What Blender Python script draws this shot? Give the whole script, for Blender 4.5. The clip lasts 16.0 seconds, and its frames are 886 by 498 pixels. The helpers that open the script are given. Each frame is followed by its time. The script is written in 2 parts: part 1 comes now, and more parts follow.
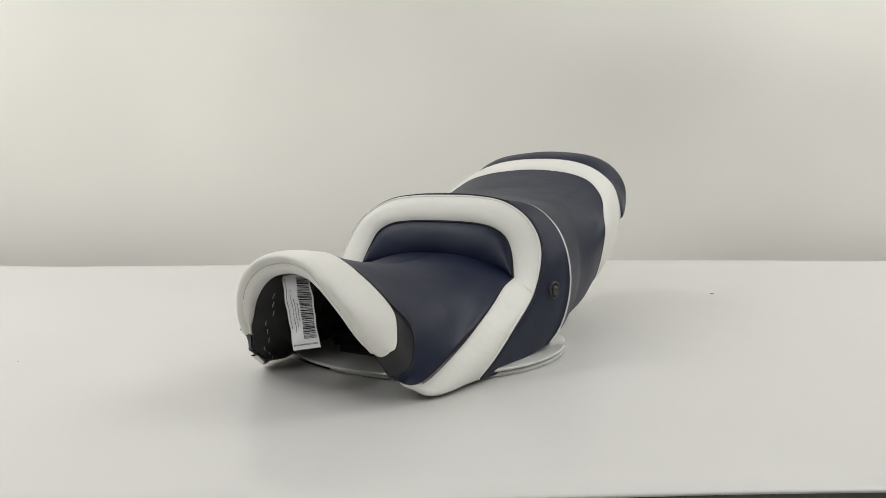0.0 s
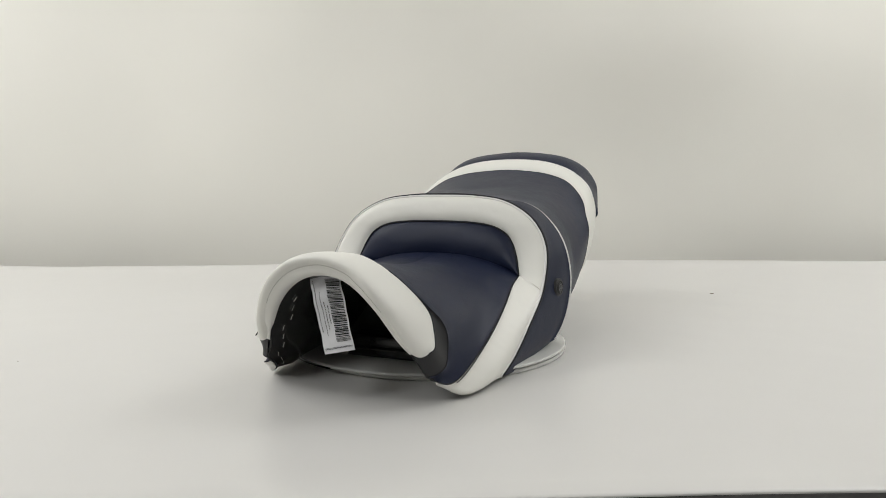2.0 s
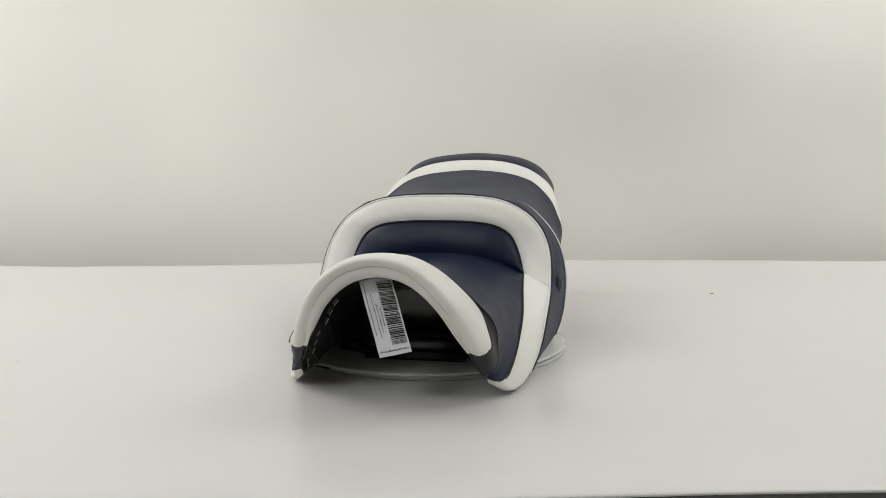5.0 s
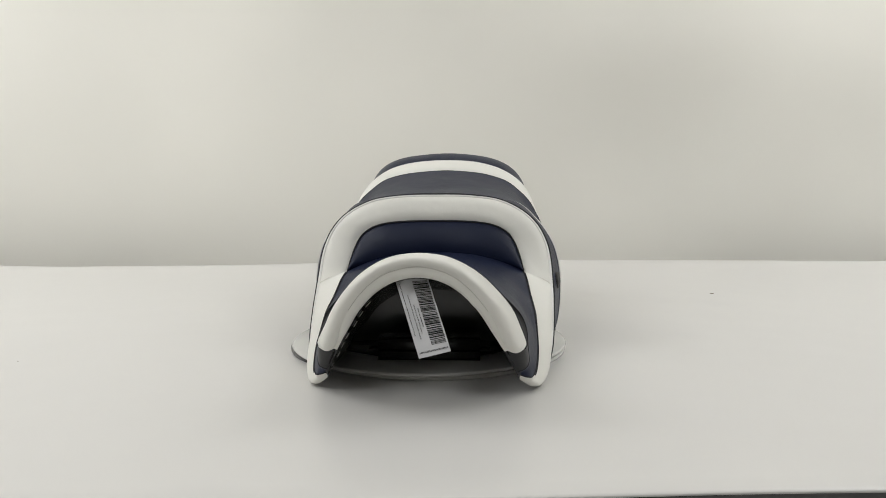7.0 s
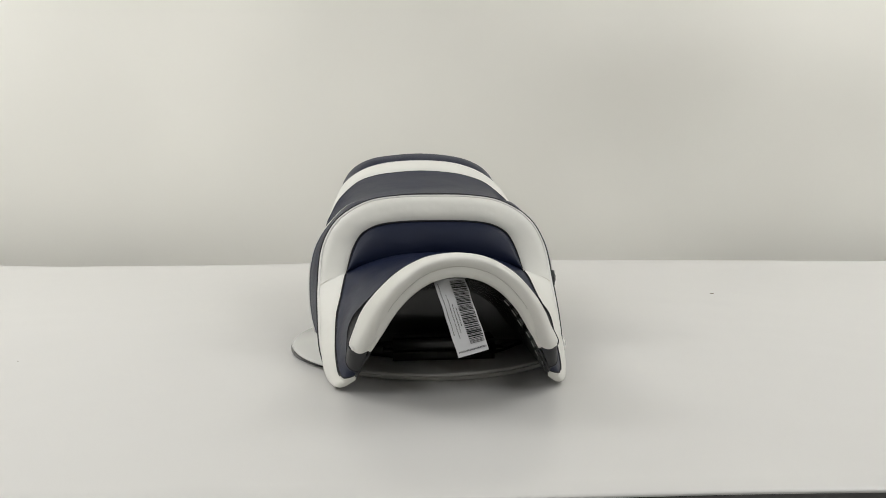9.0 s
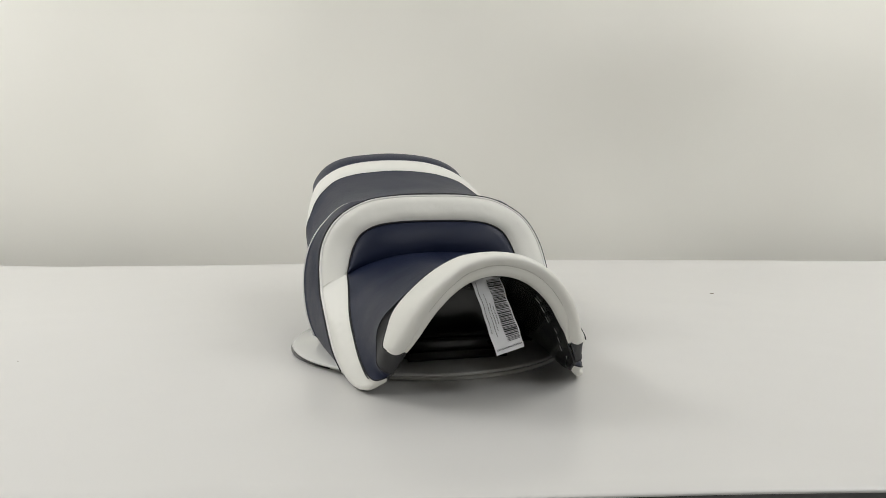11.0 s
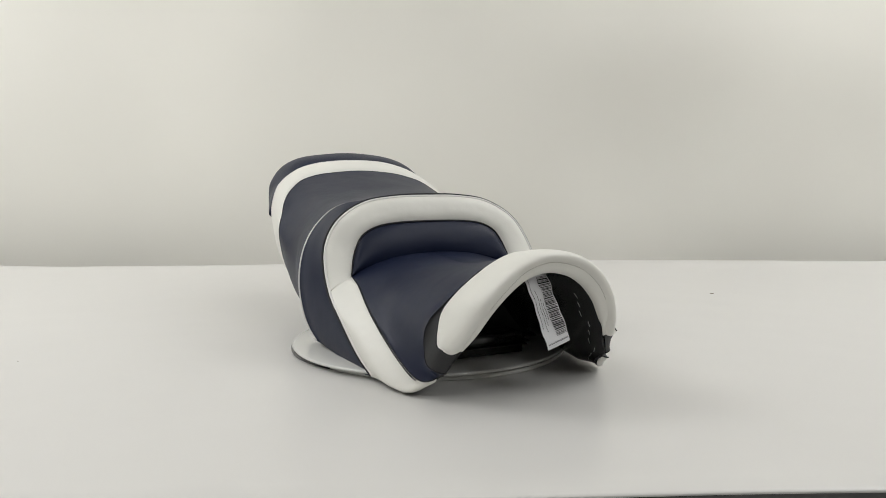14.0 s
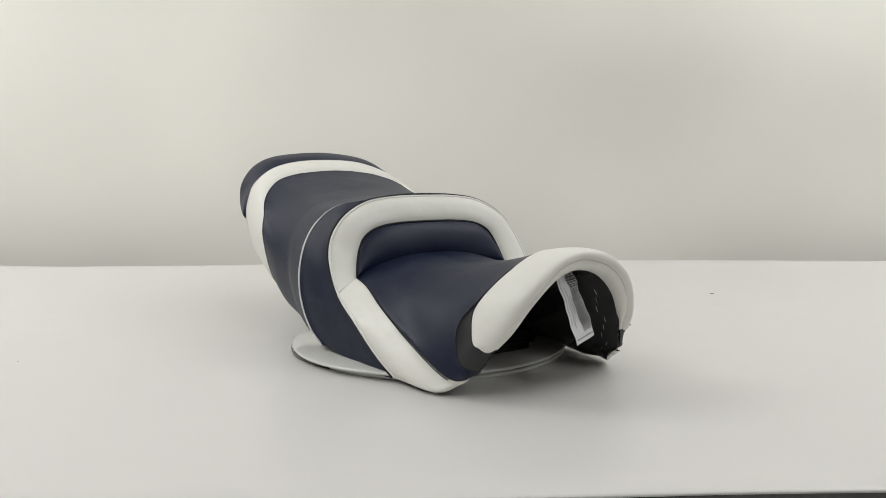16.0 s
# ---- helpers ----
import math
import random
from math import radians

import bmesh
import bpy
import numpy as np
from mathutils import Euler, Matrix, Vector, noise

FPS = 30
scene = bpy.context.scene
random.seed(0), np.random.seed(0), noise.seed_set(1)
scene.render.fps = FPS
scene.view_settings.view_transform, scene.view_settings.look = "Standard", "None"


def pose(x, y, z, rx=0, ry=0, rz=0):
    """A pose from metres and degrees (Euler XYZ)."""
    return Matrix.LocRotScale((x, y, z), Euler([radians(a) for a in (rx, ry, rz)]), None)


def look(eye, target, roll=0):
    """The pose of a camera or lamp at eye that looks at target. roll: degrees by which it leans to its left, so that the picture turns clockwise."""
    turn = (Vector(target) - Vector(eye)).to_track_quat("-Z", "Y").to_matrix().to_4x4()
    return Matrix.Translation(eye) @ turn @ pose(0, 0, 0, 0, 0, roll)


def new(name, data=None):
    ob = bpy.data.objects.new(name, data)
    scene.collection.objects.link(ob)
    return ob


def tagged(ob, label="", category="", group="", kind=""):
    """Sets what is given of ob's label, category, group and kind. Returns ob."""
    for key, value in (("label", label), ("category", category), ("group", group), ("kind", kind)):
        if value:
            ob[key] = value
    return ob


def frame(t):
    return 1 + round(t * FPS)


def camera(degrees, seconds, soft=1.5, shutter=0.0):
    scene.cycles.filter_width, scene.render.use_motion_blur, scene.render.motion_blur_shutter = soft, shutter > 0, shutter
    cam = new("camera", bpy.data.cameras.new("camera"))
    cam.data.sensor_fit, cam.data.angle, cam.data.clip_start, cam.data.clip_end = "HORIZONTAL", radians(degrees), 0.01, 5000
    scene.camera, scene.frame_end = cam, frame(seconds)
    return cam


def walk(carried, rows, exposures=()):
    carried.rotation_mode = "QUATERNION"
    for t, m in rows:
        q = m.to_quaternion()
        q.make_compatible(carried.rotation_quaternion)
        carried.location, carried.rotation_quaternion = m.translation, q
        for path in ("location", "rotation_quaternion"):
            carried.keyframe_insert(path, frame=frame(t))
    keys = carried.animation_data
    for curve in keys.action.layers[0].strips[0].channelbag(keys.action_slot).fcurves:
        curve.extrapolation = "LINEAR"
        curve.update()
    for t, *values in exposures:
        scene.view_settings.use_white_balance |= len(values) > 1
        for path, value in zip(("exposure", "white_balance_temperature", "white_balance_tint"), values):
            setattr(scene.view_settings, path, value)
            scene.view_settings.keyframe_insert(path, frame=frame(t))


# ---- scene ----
# The clip's camera stands still; the seat turns on its turntable.
cam = camera(65.93, 16.0, soft=0.5)
EYE = Vector((0.0, -1.0, 0.2424))
YAW, PITCH = radians(1.184), radians(5.705)
AIM = EYE + Vector((math.sin(YAW) * math.cos(PITCH), math.cos(YAW) * math.cos(PITCH), -math.sin(PITCH)))
walk(cam, [(0.0, look(EYE, AIM, -0.279)), (16.0, look(EYE, AIM, -0.279))], exposures=[(0.0, 0.0), (16.0, 0.0)])

DISC_Z = 0.0075         # underside of the turning disc above the table
SEAT_X, SEAT_Y = 0.0091, -0.0026   # the seat sits a little off the axis
START, SPEED = -31.87, 3.9743     # degrees, degrees a second


# ---- world and lamps: a closed room with soft boxes under its ceiling ----
world = bpy.data.worlds.new("world")
scene.world = world
world.use_nodes = True
world.node_tree.nodes["Background"].inputs[0].default_value = (0.9, 0.95, 1.0, 1)
world.node_tree.nodes["Background"].inputs[1].default_value = 0.05


def soft_box(x, y, z, tx, ty, tz, sx, sy, watts, colour):
    data = bpy.data.lights.new("soft_box_light", "AREA")
    data.shape, data.size, data.size_y, data.energy, data.color = "RECTANGLE", sx, sy, watts, colour
    ob = new("soft_box_light", data)
    ob.matrix_world = look((x, y, z), (tx, ty, tz))
    return ob


LAMP = (0.983, 0.988, 0.977)
soft_box(-1.65, 0.25, 1.75, -1.25, 0.95, 0.1, 1.4, 1.3, 29, LAMP)
soft_box(1.65, 0.25, 1.75, 1.25, 0.95, 0.1, 1.4, 1.3, 24.8, LAMP)
soft_box(0.0, 0.35, 1.8, 0.0, 0.1, 0.0, 1.5, 0.6, 1.2, LAMP)
# Unseen front pair, added as fill for the seat's front and the near table.
soft_box(-1.2, -1.6, 1.6, -0.1, 0.0, 0.1, 0.9, 0.7, 11.8, LAMP)
soft_box(1.3, -1.6, 1.6, 0.1, 0.0, 0.1, 0.9, 0.7, 9.0, LAMP)


# ---- materials ----
def material(name, colour, rough=0.5, metal=0.0, vary=0.08, scale=6.0, bump=0.0, bump_scale=900.0, coat=0.0, spec=0.5,
             wave=0.0, wave_scale=3.0):
    m = bpy.data.materials.new(name)
    m.use_nodes = True
    nt = m.node_tree
    b = nt.nodes["Principled BSDF"]
    b.inputs["Roughness"].default_value = rough
    b.inputs["Metallic"].default_value = metal
    b.inputs["Specular IOR Level"].default_value = spec
    if coat:
        b.inputs["Coat Weight"].default_value = coat
        b.inputs["Coat Roughness"].default_value = 0.12
    tc = nt.nodes.new("ShaderNodeTexCoord")
    big = nt.nodes.new("ShaderNodeTexNoise")
    big.inputs["Scale"].default_value, big.inputs["Detail"].default_value = scale, 5
    nt.links.new(tc.outputs["Object"], big.inputs["Vector"])
    ramp = nt.nodes.new("ShaderNodeMix")
    ramp.data_type = "RGBA"
    ramp.inputs[6].default_value = (*[c * (1 - vary) for c in colour], 1)
    ramp.inputs[7].default_value = (*[min(1, c * (1 + vary)) for c in colour], 1)
    nt.links.new(big.outputs["Fac"], ramp.inputs[0])
    nt.links.new(ramp.outputs[2], b.inputs["Base Color"])
    rr = nt.nodes.new("ShaderNodeMapRange")
    rr.inputs[3].default_value, rr.inputs[4].default_value = rough * 0.85, min(1, rough * 1.15)
    nt.links.new(big.outputs["Fac"], rr.inputs[0])
    nt.links.new(rr.outputs[0], b.inputs["Roughness"])
    last = None
    if bump:
        fine = nt.nodes.new("ShaderNodeTexVoronoi")
        fine.inputs["Scale"].default_value = bump_scale
        nt.links.new(tc.outputs["Object"], fine.inputs["Vector"])
        bp = nt.nodes.new("ShaderNodeBump")
        bp.inputs["Strength"].default_value, bp.inputs["Distance"].default_value = bump, 0.0006
        nt.links.new(fine.outputs["Distance"], bp.inputs["Height"])
        last = bp
    if wave:
        soft = nt.nodes.new("ShaderNodeTexNoise")
        soft.inputs["Scale"].default_value, soft.inputs["Detail"].default_value = wave_scale, 2
        nt.links.new(tc.outputs["Object"], soft.inputs["Vector"])
        b2 = nt.nodes.new("ShaderNodeBump")
        b2.inputs["Strength"].default_value, b2.inputs["Distance"].default_value = wave, 0.02
        nt.links.new(soft.outputs["Fac"], b2.inputs["Height"])
        if last:
            nt.links.new(last.outputs["Normal"], b2.inputs["Normal"])
        last = b2
    if last:
        nt.links.new(last.outputs["Normal"], b.inputs["Normal"])
    return m


WHITE_VINYL = material("white_vinyl", (0.80, 0.79, 0.742), 0.42, vary=0.02, scale=9, bump=0.14, bump_scale=1000, wave=0.13, wave_scale=26)
NAVY_VINYL = material("navy_vinyl", (0.0066, 0.0110, 0.033), 0.43, vary=0.07, scale=14, bump=0.16, bump_scale=1100, spec=0.32, wave=0.06, wave_scale=24)
GREY_VINYL = material("charcoal_vinyl", (0.014, 0.014, 0.0165), 0.5, vary=0.08, scale=14, bump=0.16, bump_scale=1100)
BLACK_PLASTIC = material("black_plastic", (0.026, 0.026, 0.027), 0.2, vary=0.2, scale=30, bump=0.03, bump_scale=500, spec=0.7, wave=0.22, wave_scale=9)
BLACK_CLOTH = material("black_lining", (0.024, 0.024, 0.025), 0.5, vary=0.2, scale=30, bump=0.2, bump_scale=900, wave=0.3, wave_scale=30)
BLACK_THREAD = material("black_thread", (0.008, 0.008, 0.012), 0.7)
WHITE_THREAD = material("white_thread", (0.7, 0.68, 0.62), 0.6)
TAN_THREAD = material("greyish_thread", (0.50, 0.48, 0.44), 0.7)
STEEL = material("staple_steel", (0.5, 0.5, 0.5), 0.35, 1.0)
WHITE_PIPING = material("white_piping", (0.76, 0.75, 0.73), 0.35, vary=0.02)
RUBBER = material("black_rubber", (0.012, 0.012, 0.013), 0.42, vary=0.1, scale=60)
EMBLEM = material("grey_emblem", (0.16, 0.16, 0.17), 0.35, 0.5)
PAPER = material("label_paper", (0.72, 0.72, 0.745), 0.4, vary=0.03, scale=40, wave=0.15, wave_scale=40)
INK = material("label_ink", (0.012, 0.012, 0.014), 0.5)
TEXT_INK = material("label_text_ink", (0.11, 0.11, 0.12), 0.5)
ACRYLIC = material("pale_acrylic", (0.62, 0.62, 0.60), 0.10, vary=0.02, scale=8, coat=0.3)
TABLE_CLOTH = material("table_cover", (0.695, 0.684, 0.666), 0.32, vary=0.025, scale=5, bump=0.05, bump_scale=700, wave=0.2, wave_scale=4)
DROP_CLOTH = material("backdrop_cloth", (0.790, 0.774, 0.718), 0.75, vary=0.025, scale=2, bump=0.1, bump_scale=600, wave=0.2, wave_scale=3.0)
DARK_WOOD = material("dark_table_edge", (0.02, 0.019, 0.016), 0.6, vary=0.2, scale=12)
FLOOR_MAT = material("grey_floor", (0.10, 0.10, 0.095), 0.6, vary=0.15, scale=4)
WALL_MAT = material("room_paint", (0.62, 0.61, 0.58), 0.8, vary=0.04, scale=2)
DUST = material("dust_speck", (0.26, 0.22, 0.18), 0.8)


# ---- mesh helpers ----
def spline(points, n):
    """n points, evenly spaced, along a smooth curve through the points."""
    p = np.array(points, float)
    before = p[1] * (-1, 1, 1) if p[0][0] == 0 and p[1][0] else 2 * p[0] - p[1]
    p = np.vstack([before, p, 2 * p[-1] - p[-2]])
    out = []
    for i in range(1, len(p) - 2):
        for s in np.linspace(0, 1, 24, endpoint=False):
            a, b, c, d = p[i - 1:i + 3]
            out.append(0.5 * (2 * b + (c - a) * s + (2 * a - 5 * b + 4 * c - d) * s * s + (3 * b - a - 3 * c + d) * s ** 3))
    out.append(p[-2])
    return even(np.array(out), n)


def even(p, n):
    d = np.r_[0, np.cumsum(np.linalg.norm(np.diff(p, axis=0), axis=1))]
    u = np.linspace(0, d[-1], n)
    return np.stack([np.interp(u, d, p[:, k]) for k in range(p.shape[1])], 1)


def cut(p, a, b, n):
    """The part of a curve between the fractions a and b of its length."""
    d = np.r_[0, np.cumsum(np.linalg.norm(np.diff(p, axis=0), axis=1))]
    u = np.linspace(a * d[-1], b * d[-1], n)
    return np.stack([np.interp(u, d, p[:, k]) for k in range(p.shape[1])], 1)


def coons(c0, c1, d0, d1):
    """The patch between four edges: c0, c1 run with u, d0, d1 with v. Rows by v."""
    nu, nv = len(c0), len(d0)
    u, v = np.linspace(0, 1, nu)[None, :, None], np.linspace(0, 1, nv)[:, None, None]
    ruled = (1 - v) * c0[None] + v * c1[None] + (1 - u) * d0[:, None] + u * d1[:, None]
    flat = (1 - u) * (1 - v) * c0[0] + u * (1 - v) * c0[-1] + (1 - u) * v * c1[0] + u * v * c1[-1]
    return ruled - flat


def normals(g):
    du, dv = np.gradient(g, axis=1), np.gradient(g, axis=0)
    n = np.cross(du, dv)
    return n / (np.linalg.norm(n, axis=2, keepdims=True) + 1e-9)


def puff(g, depth, along="v", power=4, sign=1):
    """Swell a patch along its normals: a padded strip whose edges are drawn in."""
    nv, nu = g.shape[:2]
    w = np.ones((nv, nu))
    if "v" in along:
        w *= (1 - np.abs(np.linspace(-1, 1, nv)) ** power)[:, None]
    if "u" in along:
        w *= (1 - np.abs(np.linspace(-1, 1, nu)) ** power)[None]
    return g + sign * depth * w[:, :, None] * normals(g)


def mirrored(g):
    """A half patch (u = 0 on the mid plane) with its mirror image, as one patch."""
    m = g[:, :0:-1].copy()
    m[..., 0] *= -1
    return np.concatenate([m, g], 1)


def flip(p):
    q = np.array(p, float).copy()
    q[..., 0] *= -1
    return q


def grid_mesh(g):
    """A bmesh from a patch."""
    bm = bmesh.new()
    nv, nu = g.shape[:2]
    vs = [[bm.verts.new(g[j, i]) for i in range(nu)] for j in range(nv)]
    for j in range(nv - 1):
        for i in range(nu - 1):
            bm.faces.new((vs[j][i], vs[j][i + 1], vs[j + 1][i + 1], vs[j + 1][i]))
    bmesh.ops.remove_doubles(bm, verts=bm.verts, dist=1e-6)
    bmesh.ops.dissolve_degenerate(bm, edges=bm.edges, dist=1e-7)
    bmesh.ops.recalc_face_normals(bm, faces=bm.faces)
    return bm


def add_tube(bm, path, r, sides=8, fade=0):
    """A round cord along a path; fade: points over which its start swells from nothing."""
    path, full = [Vector(p) for p in path], r
    rings = []
    for i, p in enumerate(path):
        t = (path[min(i + 1, len(path) - 1)] - path[max(i - 1, 0)]).normalized()
        a = t.cross(Vector((0.3, 0.5, 0.81))).normalized()
        b = t.cross(a)
        r = full * min(1.0, (i + 0.2) / fade) if fade else full
        rings.append([bm.verts.new(p + r * (math.cos(k * 2 * math.pi / sides) * a + math.sin(k * 2 * math.pi / sides) * b)) for k in range(sides)])
    for q, s in zip(rings, rings[1:]):
        for k in range(sides):
            bm.faces.new((q[k], q[(k + 1) % sides], s[(k + 1) % sides], s[k]))
    bm.faces.new(rings[0][::-1])
    bm.faces.new(rings[-1])
    return bm


def tube(path, r, sides=8, fade=0):
    return add_tube(bmesh.new(), path, r, sides, fade)


def add_box(bm, m, sx, sy, sz):
    geo = bmesh.ops.create_cube(bm, size=1, matrix=m @ Matrix.Diagonal((sx, sy, sz, 1)))
    return geo["verts"]


def turned(profile, sides=64):
    """A bmesh turned about z from (radius, height) pairs."""
    bm = bmesh.new()
    rings = [[bm.verts.new((r * math.cos(2 * math.pi * k / sides), r * math.sin(2 * math.pi * k / sides), z)) for k in range(sides)] for r, z in profile]
    for a, b in zip(rings, rings[1:]):
        for k in range(sides):
            bm.faces.new((a[k], a[(k + 1) % sides], b[(k + 1) % sides], b[k]))
    bm.faces.new(rings[0][::-1])
    bm.faces.new(rings[-1])
    bmesh.ops.recalc_face_normals(bm, faces=bm.faces)
    return bm


def part(name, bm, mat, parent, label="", smooth=True):
    me = bpy.data.meshes.new(name)
    bm.to_mesh(me)
    bm.free()
    me.materials.append(mat)
    if smooth:
        me.polygons.foreach_set("use_smooth", [True] * len(me.polygons))
    ob = new(name, me)
    ob.parent = parent
    return tagged(ob, label)


def setting(name, bm, mat, label, category, smooth=False):
    ob = part(name, bm, mat, None, "", smooth)
    return tagged(ob, label, category, "", "structure")


# ---- the room ----
def box_mesh(x0, x1, y0, y1, z0, z1):
    bm = bmesh.new()
    add_box(bm, pose((x0 + x1) / 2, (y0 + y1) / 2, (z0 + z1) / 2), x1 - x0, y1 - y0, z1 - z0)
    return bm


def build_room():
    setting("floor", box_mesh(-2.6, 2.6, -3.1, 2.3, -0.85, -0.75), FLOOR_MAT, "dark grey floor of a small studio room", "floor")
    setting("ceiling", box_mesh(-2.6, 2.6, -3.1, 2.3, 1.9, 2.0), WALL_MAT, "pale painted ceiling above the soft boxes", "ceiling")
    for name, b in (("wall_north", (-2.6, 2.6, 2.2, 2.3)), ("wall_south", (-2.6, 2.6, -3.1, -3.0)),
                    ("wall_west", (-2.6, -2.5, -3.0, 2.2)), ("wall_east", (2.5, 2.6, -3.0, 2.2))):
        setting(name, box_mesh(*b, -0.75, 1.9), WALL_MAT, "plain pale painted wall of the room", "wall")


def back_edge(x):
    """The far hem of the table cover, which does not lie quite straight."""
    left = 1.025 + 0.10 * min(1.0, max(0.0, (-x - 0.95) / 0.4)) ** 2 + 0.03 * max(0.0, (x + 0.75) / 0.4) ** 1.5 if x < -0.2 else 0
    right = 1.107 - 0.095 * min(1.3, max(0.0, (x - 0.4) / 0.95))
    s = min(1.0, max(0.0, (x + 0.45) / 0.8))
    return (1 - s) * left + s * right if x < -0.2 else (1 - s) * (1.025 + 0.03 * ((x + 0.75) / 0.4) ** 1.5) + s * right


def ease(s):
    s = min(1.0, max(0.0, s))
    return s * s * (3 - 2 * s)


HEM_RISE = 0.012        # the far hem of the cover lifts a little off the table


def build_table():
    root = new("table")
    tagged(root, "wide table under a smooth white cover with a dark edge", "table")
    xs, n = np.linspace(-1.75, 1.75, 141), 60
    g = np.zeros((n + 6, len(xs), 3))
    for i, x in enumerate(xs):
        back, front = 0.9332 * back_edge(x) - 0.0668, -0.4945 + 0.0055 * ease((x - 0.01) / 0.27) + 0.0004 * math.sin(9 * x)
        ys = front + (back - front) * np.linspace(0, 1, n)
        for j, y in enumerate(ys):
            g[j + 3, i] = (x, y, HEM_RISE * max(0.0, (y - back + 0.14) / 0.14) ** 2)
        g[2, i], g[1, i], g[0, i] = (x, front - 0.0025, -0.001), (x, front - 0.0032, -0.002), (x, front - 0.0032, -0.0032)
        g[n + 3, i], g[n + 4, i], g[n + 5, i] = (x, back + 0.004, HEM_RISE - 0.002), (x, back + 0.007, HEM_RISE - 0.008), (x, back + 0.008, -0.25)
    part("table_cover", grid_mesh(g), TABLE_CLOTH, root, "smooth white cover")
    bm = box_mesh(-1.75, 1.75, -0.4965, 0.95, -0.05, -0.0034)
    bmesh.ops.bevel(bm, geom=bm.edges[:], offset=0.003, segments=2, affect="EDGES")
    part("tabletop", bm, DARK_WOOD, root, "dark tabletop board")
    for x in (-1.65, 1.65):
        for y in (-0.40, 0.90):
            part("leg", box_mesh(x - 0.03, x + 0.03, y - 0.03, y + 0.03, -0.75, -0.05), DARK_WOOD, root)
    return root


def build_backdrop():
    bm_rows = []
    for z in np.linspace(-0.72, 1.86, 90):
        row = []
        for x in np.linspace(-2.4, 2.4, 200):
            y = 1.24 + 0.036 * math.sin(2.1 * x + 0.6 + 2.2 * z) + 0.020 * math.sin(4.3 * x - 1.1 + 0.9 * z)
            y += 0.07 * noise.noise(Vector((x * 1.6, 3.0, z * 1.5))) + 0.012 * noise.noise(Vector((x * 4, 7.0, z * 2)))
            row.append((x, y, z))
        bm_rows.append(row)
    ob = part("backdrop", grid_mesh(np.array(bm_rows)), DROP_CLOTH, None)
    return tagged(ob, "hanging off-white cloth backdrop with soft folds", "backdrop", "", "structure")


def build_turntable():
    root = new("turntable")
    tagged(root, "round pale acrylic turntable lying on the white table", "turntable")
    core = part("base", turned([(0.190, 0.0), (0.191, 0.0006), (0.191, 0.0050), (0.190, 0.0056), (0.12, 0.0056), (0.12, DISC_Z)], 128), ACRYLIC, root, "pale acrylic lower disc")
    core.location = (0.008, 0.0, 0.0004)
    # Added black plate, off-centre: draws the shaded gap under the disc's left rim.
    ring = part("bearing_plate", turned([(0.173, 0.0), (0.174, 0.0004), (0.174, 0.0038), (0.173, 0.0042)], 128), BLACK_PLASTIC, root, "black plate added as the dark gap under the disc")
    ring.location = (-0.0300, 0.010, 0)
    disc = part("disc", turned([(0.197, 0), (0.199, 0.0008), (0.2, 0.0022), (0.199, 0.0038), (0.1975, 0.0046)], 128), ACRYLIC, root, "turning glossy disc")
    return root, disc


# ---- the seat: edge curves of one half, from the mid plane outwards ----
M = 49
PIPE_A = spline([(0, .0356, .2123), (.0541, .0328, .2109), (.1006, .0303, .2028), (.1412, .0223, .178), (.1632, .0094, .1394), (.1676, -.0245, .0878),
        (.1635, -.077, .0494), (.1577, -.1172, .0202), (.1488, -.1448, -.0008)], 400)
INSERT = spline([(0, .0215, .1754), (.0492, .0201, .1744), (.0832, .0175, .1699), (.1051, .0161, .1591), (.1161, .0132, .1443), (.1235, .0071, .1253),
        (.1292, -.0019, .1026)], M)
CREASE = spline([(0, .0083, .1299), (.0495, .0036, .1277), (.0846, .0026, .1204), (.1115, .0016, .111), (.1292, -.0019, .1026)], M)
SEAM = spline([(.1292, -.0019, .1026), (.1307, -.0373, .0952), (.1335, -.0762, .0778), (.1361, -.1143, .0638), (.1355, -.1495, .0483),
        (.1336, -.1901, .0325), (.1293, -.223, .0197), (.1244, -.2396, .0156), (.1206, -.2496, .017), (.1157, -.2524, .0183), (.1093, -.2514, .0205)], M)
MID_SEAT = spline([(0, .0083, .1299), (0, -.0414, .1253), (0, -.1004, .1244), (0, -.1619, .1316), (0, -.2165, .1444), (0, -.2521, .1551)], M)
ROLL_BACK = spline([(0, -.2521, .1551), (.0302, -.2593, .1529), (.0604, -.2593, .1377), (.084, -.2504, .115), (.101, -.246, .093),
        (.11, -.2536, .0736), (.1156, -.2644, .0592), (.113, -.2739, .0557)], M)
SEAT_FRONT = spline([(0, -.2516, .1551), (.0302, -.2588, .1529), (.0604, -.2588, .1377), (.084, -.2499, .115), (.1014, -.2442, .0968),
        (.1114, -.238, .0838), (.1173, -.2347, .068), (.1188, -.2373, .0483), (.1197, -.2453, .0352), (.1168, -.2559, .031), (.1127, -.2615, .0289),
        (.1061, -.2637, .0275)], M)
STITCH = spline([(0, -.3048, .1476), (.0301, -.3067, .1414), (.0492, -.3087, .1291), (.0645, -.3063, .1128), (.076, -.3004, .0957),
        (.0834, -.2934, .0803), (.0881, -.2836, .0661), (.0944, -.2775, .0541)], M)
ROLL_IN = spline([(0, -.2952, .1349), (.0242, -.2951, .1304), (.0445, -.2936, .1184), (.0616, -.2906, .1007), (.0725, -.2863, .084),
        (.0817, -.2819, .0691), (.0888, -.2783, .0595), (.0905, -.2779, .0546)], M)
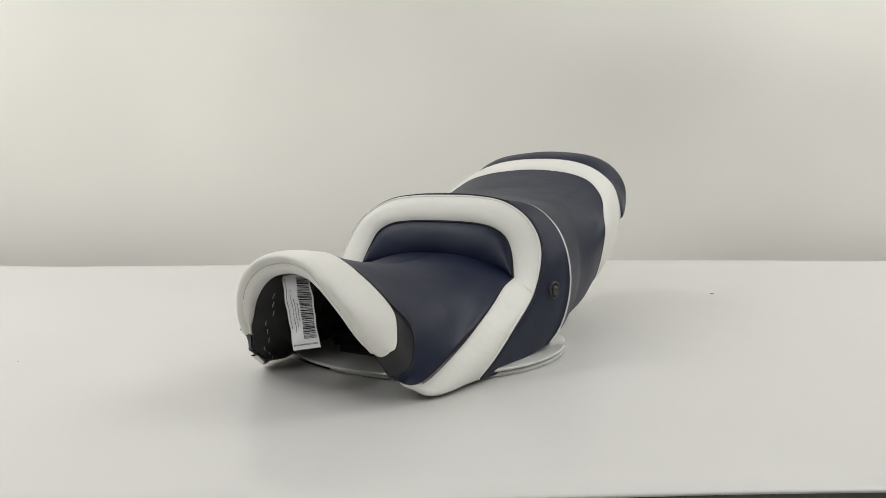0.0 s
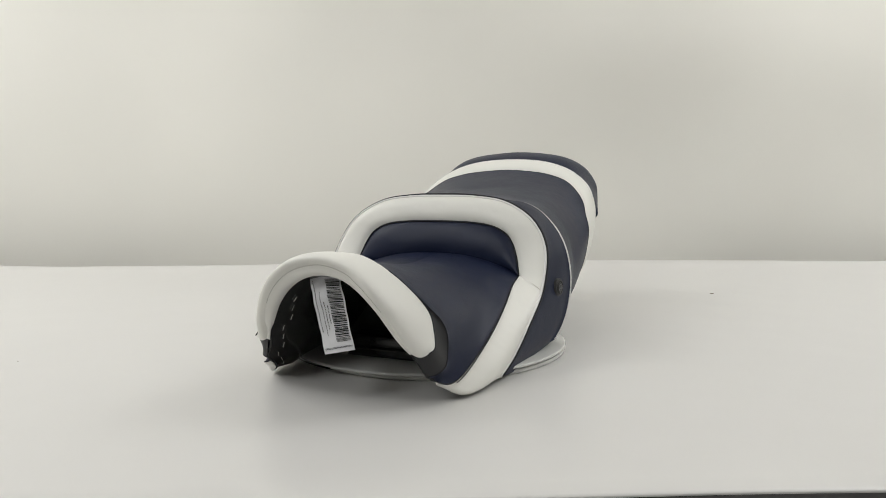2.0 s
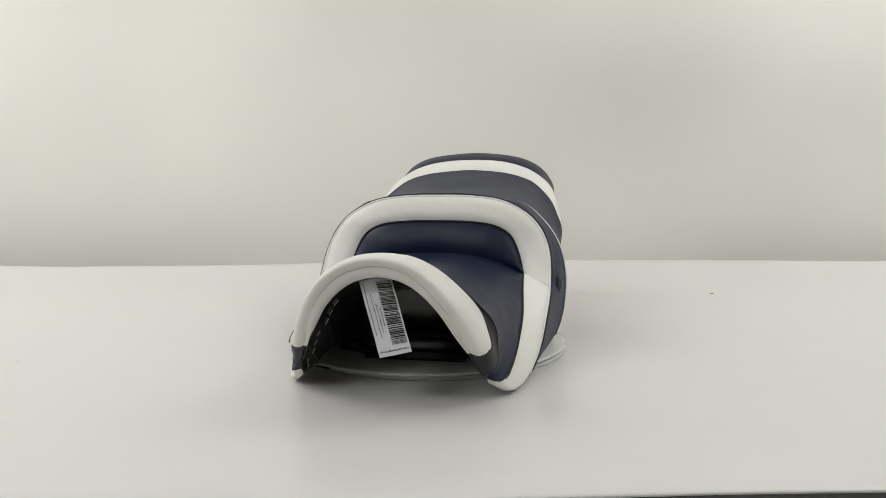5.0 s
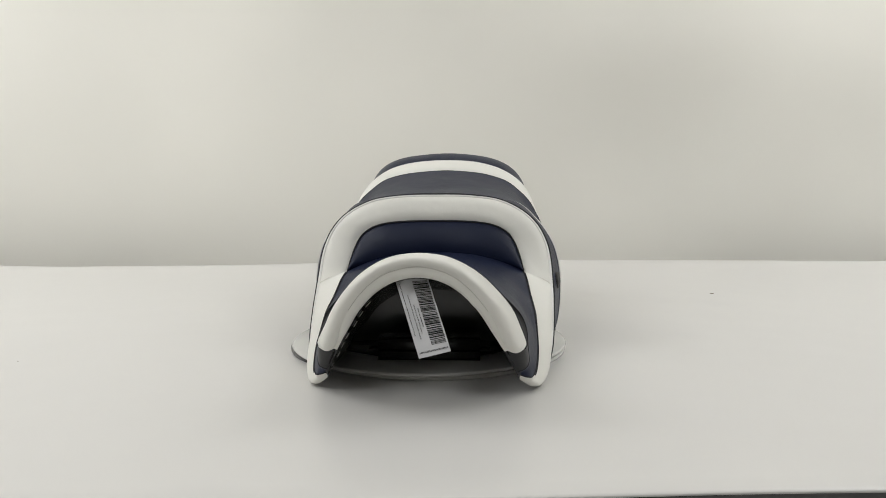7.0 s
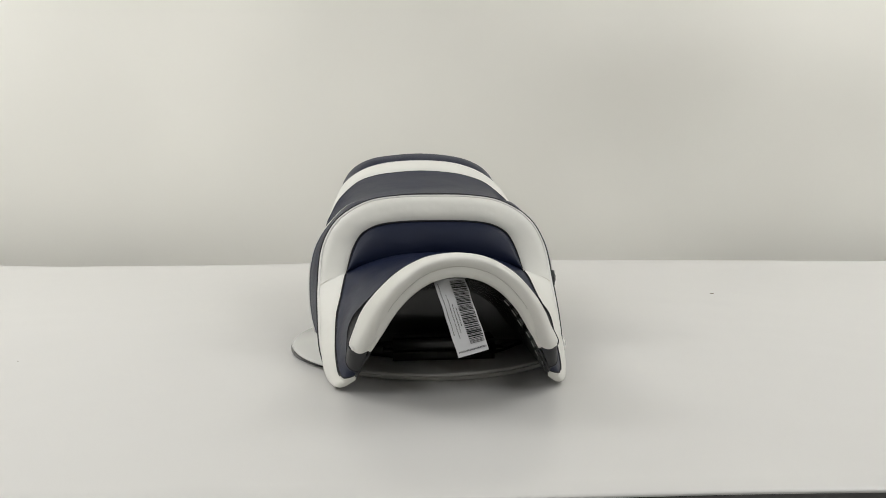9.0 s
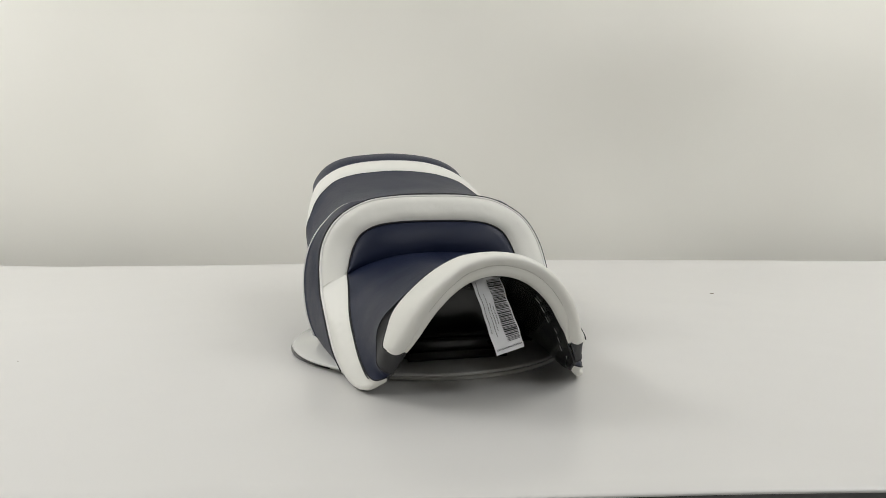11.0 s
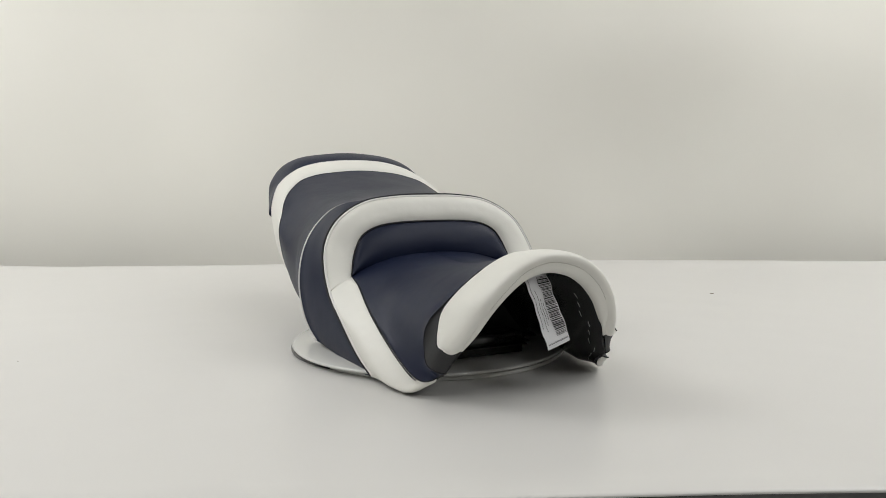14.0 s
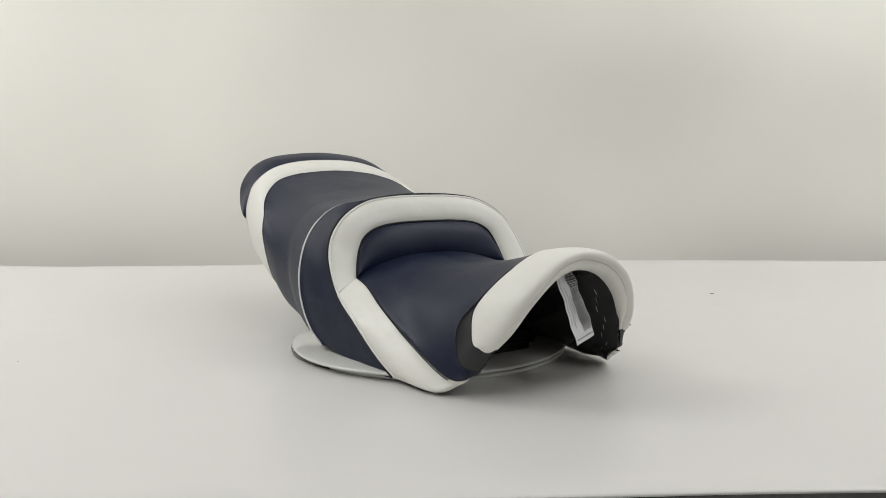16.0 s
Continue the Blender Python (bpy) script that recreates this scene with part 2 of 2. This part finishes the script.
FOLD = spline([(0, .0401, .2129), (.0552, .0421, .212), (.0972, .0467, .2067), (.121, .0589, .2023), (.1374, .0714, .1923), (.1519, .0777, .1773),
        (.1664, .075, .16), (.1798, .0669, .1365), (.1873, .0614, .108), (.1896, .0546, .0791), (.188, .0424, .0504), (.1837, .0271, .0284),
        (.1776, .0109, .0136)], M)
BAND_FRONT = spline([(0, .3457, .2543), (.0599, .3444, .2499), (.0947, .3417, .2423), (.1217, .3325, .2313), (.1441, .3151, .2129),
        (.1593, .2905, .1954), (.1688, .2652, .1761), (.1784, .2458, .1506), (.1756, .2378, .1131), (.1664, .2442, .0838), (.1579, .2534, .0685)], M)
BAND_BACK = spline([(0, .38, .2743), (.0569, .383, .2711), (.1014, .382, .2596), (.1322, .3736, .2429), (.1533, .368, .223), (.1632, .3661, .1984),
        (.1661, .3699, .1728), (.1625, .3683, .1409), (.1582, .3572, .1155), (.1521, .3317, .1024)], M)
MID_PILLION = spline([(0, .0401, .2129), (0, .0899, .2118), (0, .15, .212), (0, .22, .2213), (0, .2899, .2391), (0, .3457, .2543)], M)
PILLION_HEM = spline([(.1776, .0109, .0136), (.1655, .0769, .0167), (.1568, .1232, .0261), (.1576, .2016, .0447), (.1579, .2534, .0685)], M)
SIDE_HEM = spline([(.1488, -.1448, -.0008), (.1495, -.0991, -.0013), (.1585, -.0444, .006), (.1697, -.0024, .0103), (.1776, .0109, .0136)], 17)
TIP_HEM = spline([(.1093, -.2514, .0205), (.1092, -.2459, .0149), (.114, -.2355, .0096), (.1258, -.222, .0005), (.1367, -.1954, -.0008), (.1437, -.1664, -.0003), (.1488, -.1448, -.0008)], 17)
CREST = spline([(0, .4295, .284), (.0601, .431, .2795), (.1007, .4287, .2698), (.1309, .4251, .252), (.1493, .4252, .226), (.152, .428, .2044),
        (.1535, .4216, .189), (.1586, .3965, .1764), (.1632, .3718, .1717)], M)
REAR_HEM = spline([(0, .482, .235), (.0601, .4801, .2323), (.1002, .4741, .2247), (.13, .4642, .2118), (.1435, .456, .1995), (.1493, .4439, .1882),
        (.1524, .4298, .1801), (.1589, .3997, .17), (.1634, .3786, .1639)], M)
JOIN = 0.635            # where the lower white band meets the piping, along its length
PTOP = 0.30             # where the side fold leaves the piping


def build_seat():
    seat = new("motorcycle_seat")
    tagged(seat, "navy and white vinyl motorcycle seat with stepped pillion", "motorcycle seat")

    # front saddle
    u, v = np.linspace(0, 1, M)[None, :, None], np.linspace(0, 1, M)[:, None, None]
    bow = lambda c: c[None] - ((1 - u) * c[0] + u * c[-1])
    side = even(np.vstack([SEAM, SEAT_FRONT[-1:]]), M)
    g = (1 - u) * MID_SEAT[:, None] + u * side[:, None] + (1 - v) * bow(CREASE) + v ** 1.7 * bow(SEAT_FRONT)
    g[..., 2] += (0.010 * np.sin(math.pi * u ** 0.8) * np.sin(math.pi * v) ** 1.2)[..., 0]
    near = (np.clip((v - 0.62) / 0.2, 0, 1) * np.clip((u - 0.35) / 0.2, 0, 1))[1:-1, 1:-1]
    for _ in range(60):
        mean = 0.25 * (g[:-2, 1:-1] + g[2:, 1:-1] + g[1:-1, :-2] + g[1:-1, 2:])
        g[1:-1, 1:-1] += near * (mean - g[1:-1, 1:-1])
    part("saddle_panel", grid_mesh(mirrored(g)), NAVY_VINYL, seat, "smooth navy vinyl")
    n = 15
    g = coons(CREASE, INSERT, np.linspace(CREASE[0], INSERT[0], n), np.linspace(CREASE[-1], INSERT[-1], n))
    g = mirrored(g)
    part("backrest_insert", grid_mesh(puff(g, 0.006, "v", 2.5, sign_of(g, (0, -1, 0.3)))), NAVY_VINYL, seat, "dark navy vinyl insert")
    upper = cut(PIPE_A, 0, JOIN, M)
    g = mirrored(coons(INSERT, upper, np.linspace(INSERT[0], upper[0], n), np.linspace(INSERT[-1], upper[-1], n)))
    ends = np.abs(np.linspace(-1, 1, g.shape[1]))
    depth = 0.0028 + 0.0030 * np.clip((0.98 - ends) / 0.3, 0, 1) ** 1.5
    part("bolster", grid_mesh(puff(g, depth[None, :, None], "v", 3, sign_of(g, (0, -1, 0.5)))), WHITE_VINYL, seat, "padded white vinyl bolster")
    lower = cut(PIPE_A, JOIN, 1, M)
    end = np.linspace(ROLL_BACK[-1], STITCH[-1], 21)
    end[:, 2] -= 0.004 * np.sin(np.linspace(0, math.pi, 21))
    join = np.linspace(SEAM[0], lower[0], 17)
    for side in (1, -1):
        g = coons(join, TIP_HEM, SEAM, lower)
        g = puff(g, 0.0022, "u", 4, sign_of(g, (1, -0.3, 0.3)))
        edge = g[:, 0] * 0.65 + g[:, 1] * 0.35 + sign_of(g, (1, -0.3, 0.3)) * 0.0012 * normals(g)[:, 1]
        part("lower_band", grid_mesh(g if side > 0 else flip(g)), WHITE_VINYL, seat, "white vinyl side band")
        a, f = cut(PIPE_A, PTOP, 1, M), cut(FOLD, 0.27, 1, M)
        g = coons(np.linspace(a[0], f[0], 17), SIDE_HEM, a, f)
        rise = 0.006 * np.clip(np.linspace(0.1, 2.4, g.shape[0]), 0, 1)
        g = puff(g, rise[:, None, None], "u", 3, sign_of(g, (1, -0.3, 0.0)))
        part("side_panel", grid_mesh(g if side > 0 else flip(g)), NAVY_VINYL, seat)
        # charcoal strip behind the nose roll
        k = 19
        back = SEAT_FRONT[k:]
        front = even(np.vstack([ROLL_BACK[k - 1:], end[[7, 14, 20]] + (0, 0.001, 0.001)]) + np.array([-.001, .001, 0]), len(back))
        g = coons(back, front, np.linspace(back[0], front[0], 9), np.linspace(back[-1], front[-1], 9))
        part("nose_strip", grid_mesh(g if side > 0 else flip(g)), GREY_VINYL, seat, "charcoal vinyl strip")

    # nose roll
    g = mirrored(coons(ROLL_BACK, STITCH, np.linspace(ROLL_BACK[0], STITCH[0], 21), end))
    ends = np.abs(np.linspace(-1, 1, g.shape[1]))
    depth = (0.0092 - 0.003 * np.clip((ends - 0.6) / 0.4, 0, 1)) * np.sqrt(1 - np.clip((ends - 0.82) / 0.18, 0, 1) ** 2)
    swell = (1 - (2 * np.linspace(0, 1, 21) ** 1.4 - 1) ** 2) ** 0.7
    g = g + sign_of(g, (0, -0.2, 1)) * (depth[None, :] * swell[:, None])[..., None] * normals(g)
    g[..., 1] -= 0.0145 * swell[:, None] * (1 - ends ** 4)[None, :]
    roll = part("nose_roll", grid_mesh(g), WHITE_VINYL, seat, "rounded white vinyl nose roll")
    taper = np.clip((np.linspace(0, 1, M) - 0.8) / 0.2, 0, 1)[:, None] ** 1.5
    tuck = ROLL_IN * (1 - taper) + (STITCH + (-0.001, 0.004, 0.001)) * taper
    g = mirrored(coons(STITCH, tuck, np.linspace(STITCH[0], tuck[0], 9), np.linspace(STITCH[-1], tuck[-1], 9)))
    part("flap", grid_mesh(puff(g, 0.0035, "v", 2, sign_of(g, (0, -1, 0)))), WHITE_VINYL, roll)

    # pillion
    g = mirrored(coons(FOLD, BAND_FRONT, MID_PILLION, PILLION_HEM))
    part("pillion_panel", grid_mesh(g), NAVY_VINYL, seat, "navy vinyl passenger cushion")
    g = mirrored(coons(BAND_FRONT, BAND_BACK, np.linspace(BAND_FRONT[0], BAND_BACK[0], n), np.linspace(BAND_FRONT[-1], BAND_BACK[-1], n)))
    part("rear_band", grid_mesh(puff(g, 0.004, "v", 3, sign_of(g, (0, -0.3, 1)))), WHITE_VINYL, seat, "white vinyl cross band")
    top = cut(BAND_BACK, 0, 0.715, M)
    g1 = coons(top, CREST, np.linspace(top[0], CREST[0], n), np.linspace(top[-1], CREST[-1], n))
    g2 = coons(CREST, REAR_HEM, np.linspace(CREST[0], REAR_HEM[0], n), np.linspace(CREST[-1], REAR_HEM[-1], n))
    g = mirrored(np.concatenate([g1, g2[1:]], 0))
    part("rear_panel", grid_mesh(puff(g, 0.008, "v", 2.5, sign_of(g, (0, 0, 1)))), NAVY_VINYL, seat, "navy vinyl rear end")

    build_pan(seat)
    build_trims(seat, upper, lower, edge)
    return seat


def settle(thing):
    """The cover is sewn a little askew: one flank sits further back at the nose and higher at the tail."""
    for ob in thing.children_recursive:
        for v in ob.data.vertices:
            nose = ease((-v.co.x - 0.02) / 0.09) * ease((-v.co.y - 0.14) / 0.12)
            tail = ease((-v.co.x - 0.04) / 0.11) * ease((v.co.y - 0.16) / 0.16)
            v.co += nose * Vector((0.0000, 0.0064, -0.0008)) + tail * Vector((0.0015, 0.0008, 0.0037))


def sign_of(g, way):
    """1 where the middle normal of a patch points along way, else -1."""
    n = normals(g)[g.shape[0] // 2, g.shape[1] // 2]
    return 1 if float(np.dot(n, way)) > 0 else -1


def build_pan(seat):
    # the black lining inside the nose arch, from the flap back to the pan
    rim = np.vstack([cut(ROLL_IN, 0, 0.93, 30), spline([STITCH[-1] + (-.001, .004, -.004), 0.5 * (STITCH[-1] + SEAT_FRONT[-1]) + (-.001, .002, -.001), SEAT_FRONT[-1] + (0, .0005, -.001),
                                                      TIP_HEM[0] + (0, .0005, -.001), TIP_HEM[2] + (0, .001, 0), TIP_HEM[5] + (0, .001, .001)], 12)])
    rim = even(rim, 33)
    mid = spline([(0, -.19, .112), (.035, -.19, .107), (.062, -.19, .090), (.080, -.19, .062), (.098, -.185, .030), (.118, -.18, .006), (.128, -.178, -.003)], 33)
    deep = spline([(0, -.06, .085), (.045, -.06, .080), (.075, -.06, .062), (.092, -.06, .040), (.11, -.06, .02), (.13, -.06, .010), (.14, -.06, .004)], 33)
    g1 = coons(rim, mid, np.linspace(rim[0], mid[0], 13), np.linspace(rim[-1], mid[-1], 13))
    g2 = coons(mid, deep, np.linspace(mid[0], deep[0], 9), np.linspace(mid[-1], deep[-1], 9))
    pan = part("base_pan", grid_mesh(mirrored(np.concatenate([g1, g2[1:]], 0))), BLACK_PLASTIC, seat, "glossy black moulded base pan")
    # closing wall and underside
    bm = bmesh.new()
    arch = [tuple(flip(p)) for p in deep[::-1]] + [tuple(p) for p in deep[1:]]
    top = [bm.verts.new(p) for p in arch]
    low = [bm.verts.new((p[0], p[1] + 0.004, -0.002)) for p in arch]
    for i in range(len(arch) - 1):
        bm.faces.new((top[i], top[i + 1], low[i + 1], low[i]))
    part("bulkhead", bm, BLACK_PLASTIC, pan, smooth=False)
    hem = np.vstack([TIP_HEM[11:], SIDE_HEM[1:], PILLION_HEM[1:], np.linspace(BAND_FRONT[-1], BAND_BACK[-1], 6)[1:], spline([(.155, .36, .12), (.150, .42, .15), (.13, .462, .19), (.08, .475, .22), (0, .48, .23)], 12)])
    hem = even(hem, 90)
    inner = hem.copy()
    inner[:, 0] *= 0.86
    inner[:, 2] += 0.006
    keel = hem.copy()
    keel[:, 0] = 0
    keel[:, 2] = np.maximum(keel[:, 2], 0.0) + 0.012
    for s, name in ((1, "under_lip"), (-1, "under_lip")):
        g = coons(hem, inner, np.linspace(hem[0], inner[0], 5), np.linspace(hem[-1], inner[-1], 5))
        part(name, grid_mesh(g if s > 0 else flip(g)), BLACK_CLOTH, pan)
    keep = hem[:, 1] > -0.07
    g = coons(inner[keep], keel[keep], np.linspace(inner[keep][0], keel[keep][0], 9), np.linspace(inner[keep][-1], keel[keep][-1], 9))
    part("underside", grid_mesh(mirrored(np.transpose(g, (1, 0, 2))[:, ::-1])), BLACK_PLASTIC, pan)
    # feet on which the seat stands on the disc
    for x in (-0.10, 0.10):
        for y in (-0.03, 0.10):
            bm = turned([(0.011, 0.0046), (0.012, 0.007), (0.012, 0.020), (0.010, 0.024)], 20)
            bmesh.ops.translate(bm, verts=bm.verts, vec=(x, y, 0))
            part("rubber_foot", bm, RUBBER, pan)
    # moulded floor of the pan with a rounded tongue
    bm = bmesh.new()
    rim_line = [(x, -math.sqrt(0.135 ** 2 - (x + SEAT_X) ** 2)) for x in np.linspace(-0.05, 0.105, 24)]
    base = [bm.verts.new((x, y, 0.0052)) for x, y in rim_line + [(0.118, -0.060), (0.118, -0.050), (-0.118, -0.050), (-0.118, -0.090)]]
    grown = bmesh.ops.extrude_face_region(bm, geom=[bm.faces.new(base)])
    bmesh.ops.translate(bm, verts=[v for v in grown["geom"] if isinstance(v, bmesh.types.BMVert)], vec=(0, 0, 0.004))
    bmesh.ops.recalc_face_normals(bm, faces=bm.faces)
    part("floor_plate", bm, BLACK_PLASTIC, pan, smooth=False)
    bm = box_mesh(-0.078, 0.078, -0.150, -0.085, 0.0055, 0.0320)
    bmesh.ops.bevel(bm, geom=bm.edges[:], offset=0.0125, segments=6, affect="EDGES")
    part("tongue", bm, BLACK_PLASTIC, pan)
    # bunched hem of the lining down to the tips
    rnd = random.Random(7)
    for side in (1, -1):
        bm = bmesh.new()
        path = cut(rim, 0.60, 0.995, 34) + (-.0006, .0012, .0004)
        rings = []
        for i, p in enumerate(path):
            r = (0.0012 + 0.0012 * rnd.random()) * min(1, (i + 1) / 4)
            rings.append([bm.verts.new((side * (p[0] + r * math.cos(a)), p[1] + 0.6 * r * rnd.uniform(-1, 1), p[2] + r * math.sin(a))) for a in np.linspace(0, 2 * math.pi, 7)[:6]])
        for q, w in zip(rings, rings[1:]):
            for k in range(6):
                bm.faces.new((q[k], q[(k + 1) % 6], w[(k + 1) % 6], w[k]))
        bm.faces.new(rings[-1])
        bmesh.ops.recalc_face_normals(bm, faces=bm.faces)
        part("lining_hem", bm, BLACK_CLOTH, pan, "bunched black cloth hem")
    # staples along the lining
    line = cut(rim, 0.28, 0.96, 10)
    back = cut(mid, 0.28, 0.96, 10)
    for side in (1, -1):
        for i in range(9):
            f = 0.22 + 0.05 * (i % 3)
            p = line[i] * (1 - f) + back[i] * f
            q = line[i + 1] * (1 - f) + back[i + 1] * f
            c, d = (p + q) / 2, (q - p) / np.linalg.norm(q - p)
            nrm = np.array([-c[0], 0, 0.05 - c[2]])
            nrm /= np.linalg.norm(nrm) + 1e-9
            a, b = c - d * 0.0042 + nrm * 0.001, c + d * 0.0042 + nrm * 0.001
            if side < 0:
                a, b = flip(a), flip(b)
            part("staple", tube([a, b], 0.0006, 5), STEEL, pan)


def build_trims(seat, upper, lower, edge):
    full = lambda p: np.concatenate([flip(p)[:0:-1], p], 0)
    part("piping", tube(full(cut(PIPE_A, 0, 1, 110)), 0.0019), WHITE_PIPING, seat, "thin white piping")
    for s in (1, -1):
        f = cut(FOLD, 0.33, 1, 60)
        r = f if s > 0 else flip(f)
        part("piping", tube(r, 0.0014, 8, 14), WHITE_PIPING, seat, "thin white piping")
    part("piping", tube(full(cut(BAND_BACK, 0, 0.97, 80)), 0.0016), WHITE_PIPING, seat, "thin white piping")
    for s in (1, -1):
        j = np.linspace(SEAM[0], lower[0], 9) + 0.0032 * (1 - np.abs(np.linspace(-1, 1, 9)) ** 3)[:, None] * np.array([0.55, -0.6, 0.58])
        part("seam", tube(j if s > 0 else flip(j), 0.0008, 6), WHITE_THREAD, seat)
    # dark seam grooves
    off = cut(PIPE_A, 0, 1, 110)
    off = off + np.stack([0.014 * off[:, 0], 0 * off[:, 0] + 0.0032, 0.0026 - 0.012 * off[:, 0]], 1)
    part("seam", tube(full(off), 0.0018, 6), BLACK_THREAD, seat)
    part("seam", tube(full(INSERT + np.array([0, -0.0012, 0])), 0.0014, 6), BLACK_THREAD, seat)
    part("seam", tube(full(BAND_FRONT), 0.0008, 6), BLACK_THREAD, seat)
    for s in (1, -1):
        for c, r in ((SEAM, 0.0008), (SEAT_FRONT[19:], 0.0007), (ROLL_BACK[17:], 0.0008)):
            part("seam", tube(c if s > 0 else flip(c), r, 6), BLACK_THREAD, seat)
        bm = bmesh.new()
        pts = cut(edge, 0.03, 0.90, 150)
        for i in range(0, 148, 2):
            a, b = pts[i] + 0, pts[i + 1] + 0
            add_tube(bm, [a if s > 0 else flip(a), b if s > 0 else flip(b)], 0.0009, 5)
        tagged(part("stitches", bm, BLACK_THREAD, seat), kind="stuff")
    bm = bmesh.new()
    pts = cut(STITCH, 0, 0.62, 90)
    for s in (1, -1):
        for i in range(0, 88, 2):
            a, b = pts[i] + np.array([0, -0.0002, 0.0]), pts[i + 1] + np.array([0, -0.0002, 0.0])
            add_tube(bm, [a if s > 0 else flip(a), b if s > 0 else flip(b)], 0.00045, 5)
    tagged(part("stitches", bm, TAN_THREAD, seat, "row of greyish thread stitches"), kind="stuff")
    # round button on one flank
    m = Matrix.Translation((0.1790, 0.0178, 0.0865)) @ Vector((1, -0.22, 0.02)).to_track_quat("Z", "Y").to_matrix().to_4x4()
    bm = turned([(0.0125, -0.006), (0.0125, 0.002), (0.0115, 0.004), (0.0095, 0.0045), (0.0085, 0.003), (0.0083, 0.0025)], 40)
    bmesh.ops.transform(bm, matrix=m, verts=bm.verts)
    button = part("button", bm, RUBBER, seat, "round black rubber button")
    bm = turned([(0.0075, 0.001), (0.0075, 0.0042), (0.006, 0.0052), (0.001, 0.0054)], 32)
    bmesh.ops.transform(bm, matrix=m, verts=bm.verts)
    part("cap", bm, RUBBER, button)
    bm = bmesh.new()
    for k in range(3):
        a = radians(90 + 120 * k)
        add_tube(bm, [(0.001 * math.cos(a), 0.001 * math.sin(a), 0.0055), (0.0042 * math.cos(a), 0.0042 * math.sin(a), 0.0054)], 0.0007, 5)
    add_tube(bm, [(0.0048 * math.cos(k * math.pi / 12), 0.0048 * math.sin(k * math.pi / 12), 0.0053) for k in range(25)], 0.0005, 5)
    bmesh.ops.transform(bm, matrix=m, verts=bm.verts)
    part("emblem", bm, EMBLEM, button, "plain grey round emblem")


# ---- the paper label that hangs in the nose ----
def build_label(seat):
    tl, tr = Vector((-0.0250, -0.2830, 0.1300)), Vector((0.0093, -0.2770, 0.1320))
    bl, br = Vector((0.0008, -0.2965, 0.0494)), Vector((0.0339, -0.2888, 0.0560))
    def at(u, v, lift=0.0):
        p = (1 - v) * ((1 - u) * tl + u * tr) + v * ((1 - u) * bl + u * br)
        n = (tr - tl).cross(bl - tl).normalized()
        if n.y > 0:
            n = -n
        curl = 0.003 * math.sin(v * math.pi) + 0.0015 * math.sin(v * 7 + 2 * u) + 0.0012 * math.sin(5 * u + 17 * v) * (1 - v) ** 3 + 0.0006 * math.sin(23 * v + 4 * u)
        return p + n * (curl + lift)
    g = np.array([[at(u, v) for u in np.linspace(0, 1, 17)] for v in np.linspace(0, 1, 41)])
    tag = part("paper_label", grid_mesh(g), PAPER, seat, "hanging white paper label with a barcode")
    def strip(bm, u0, u1, v0, v1):
        k = max(2, int(abs(v1 - v0) * 20) + 2)
        cols = np.linspace(u0, u1, 5 if u1 - u0 > 0.2 else 2)
        rows = [[bm.verts.new(at(u, v, 0.0006)) for u in cols] for v in np.linspace(v0, v1, k)]
        for a, b in zip(rows, rows[1:]):
            for i in range(len(cols) - 1):
                bm.faces.new((a[i], a[i + 1], b[i + 1], b[i]))
    rnd = random.Random(4)
    v = 0.03
    bm = bmesh.new()
    while v < 0.86:
        w = rnd.choice((0.006, 0.006, 0.010, 0.016))
        strip(bm, 0.49, 0.95, v, min(v + w, 0.87))
        v += w + rnd.choice((0.006, 0.009, 0.013))
    tagged(part("barcode", bm, INK, tag, "black barcode"), kind="stuff")
    for u0, v0, v1 in ((0.08, 0.05, 0.72), (0.22, 0.20, 0.78), (0.31, 0.33, 0.70), (0.40, 0.38, 0.62)):
        bm = bmesh.new()
        v = v0
        while v < v1:
            w = rnd.uniform(0.006, 0.035)
            strip(bm, u0, u0 + 0.026, v, min(v + w, v1))
            v += w + 0.008
        part("print_line", bm, TEXT_INK, tag, "line of small grey print")
    bm = bmesh.new()
    u = 0.06
    while u < 0.94:
        w = rnd.choice((0.016, 0.022, 0.030))
        drop = rnd.choice((0.0, 0.0, 0.006))
        strip(bm, u, min(u + w, 0.95), 0.928 + drop, 0.948 + 0.5 * drop)
        u += w + 0.012
    part("print_line", bm, TEXT_INK, tag, "line of small grey print")
    return tag


def build_specks():
    for x, y, s in ((0.603, 0.428, 0.0028), (-0.562, -0.076, 0.0010)):
        bm = bmesh.new()
        bmesh.ops.create_icosphere(bm, subdivisions=1, radius=s, matrix=pose(x, y, s * 0.3) @ Matrix.Diagonal((1.5, 1, 0.4, 1)))
        tagged(part("dust_speck", bm, DUST, None, "", False), "tiny brown speck lying on the white table cover", "speck", "specks on the table")


build_room()
build_table()
build_backdrop()
turntable, disc = build_turntable()
seat = build_seat()
settle(seat)
build_label(seat)
build_specks()


def motions():
    """The disc and the seat on it turn evenly."""
    steps = [i * 0.25 for i in range(65)]
    walk(disc, [(t, pose(0, 0, DISC_Z, 0, 0, START + SPEED * t)) for t in steps])
    walk(seat, [(t, Matrix.Translation((0, 0, DISC_Z)) @ pose(0, 0, 0, 0, 0, START + SPEED * t) @ pose(SEAT_X, SEAT_Y, 0)) for t in steps])


motions()
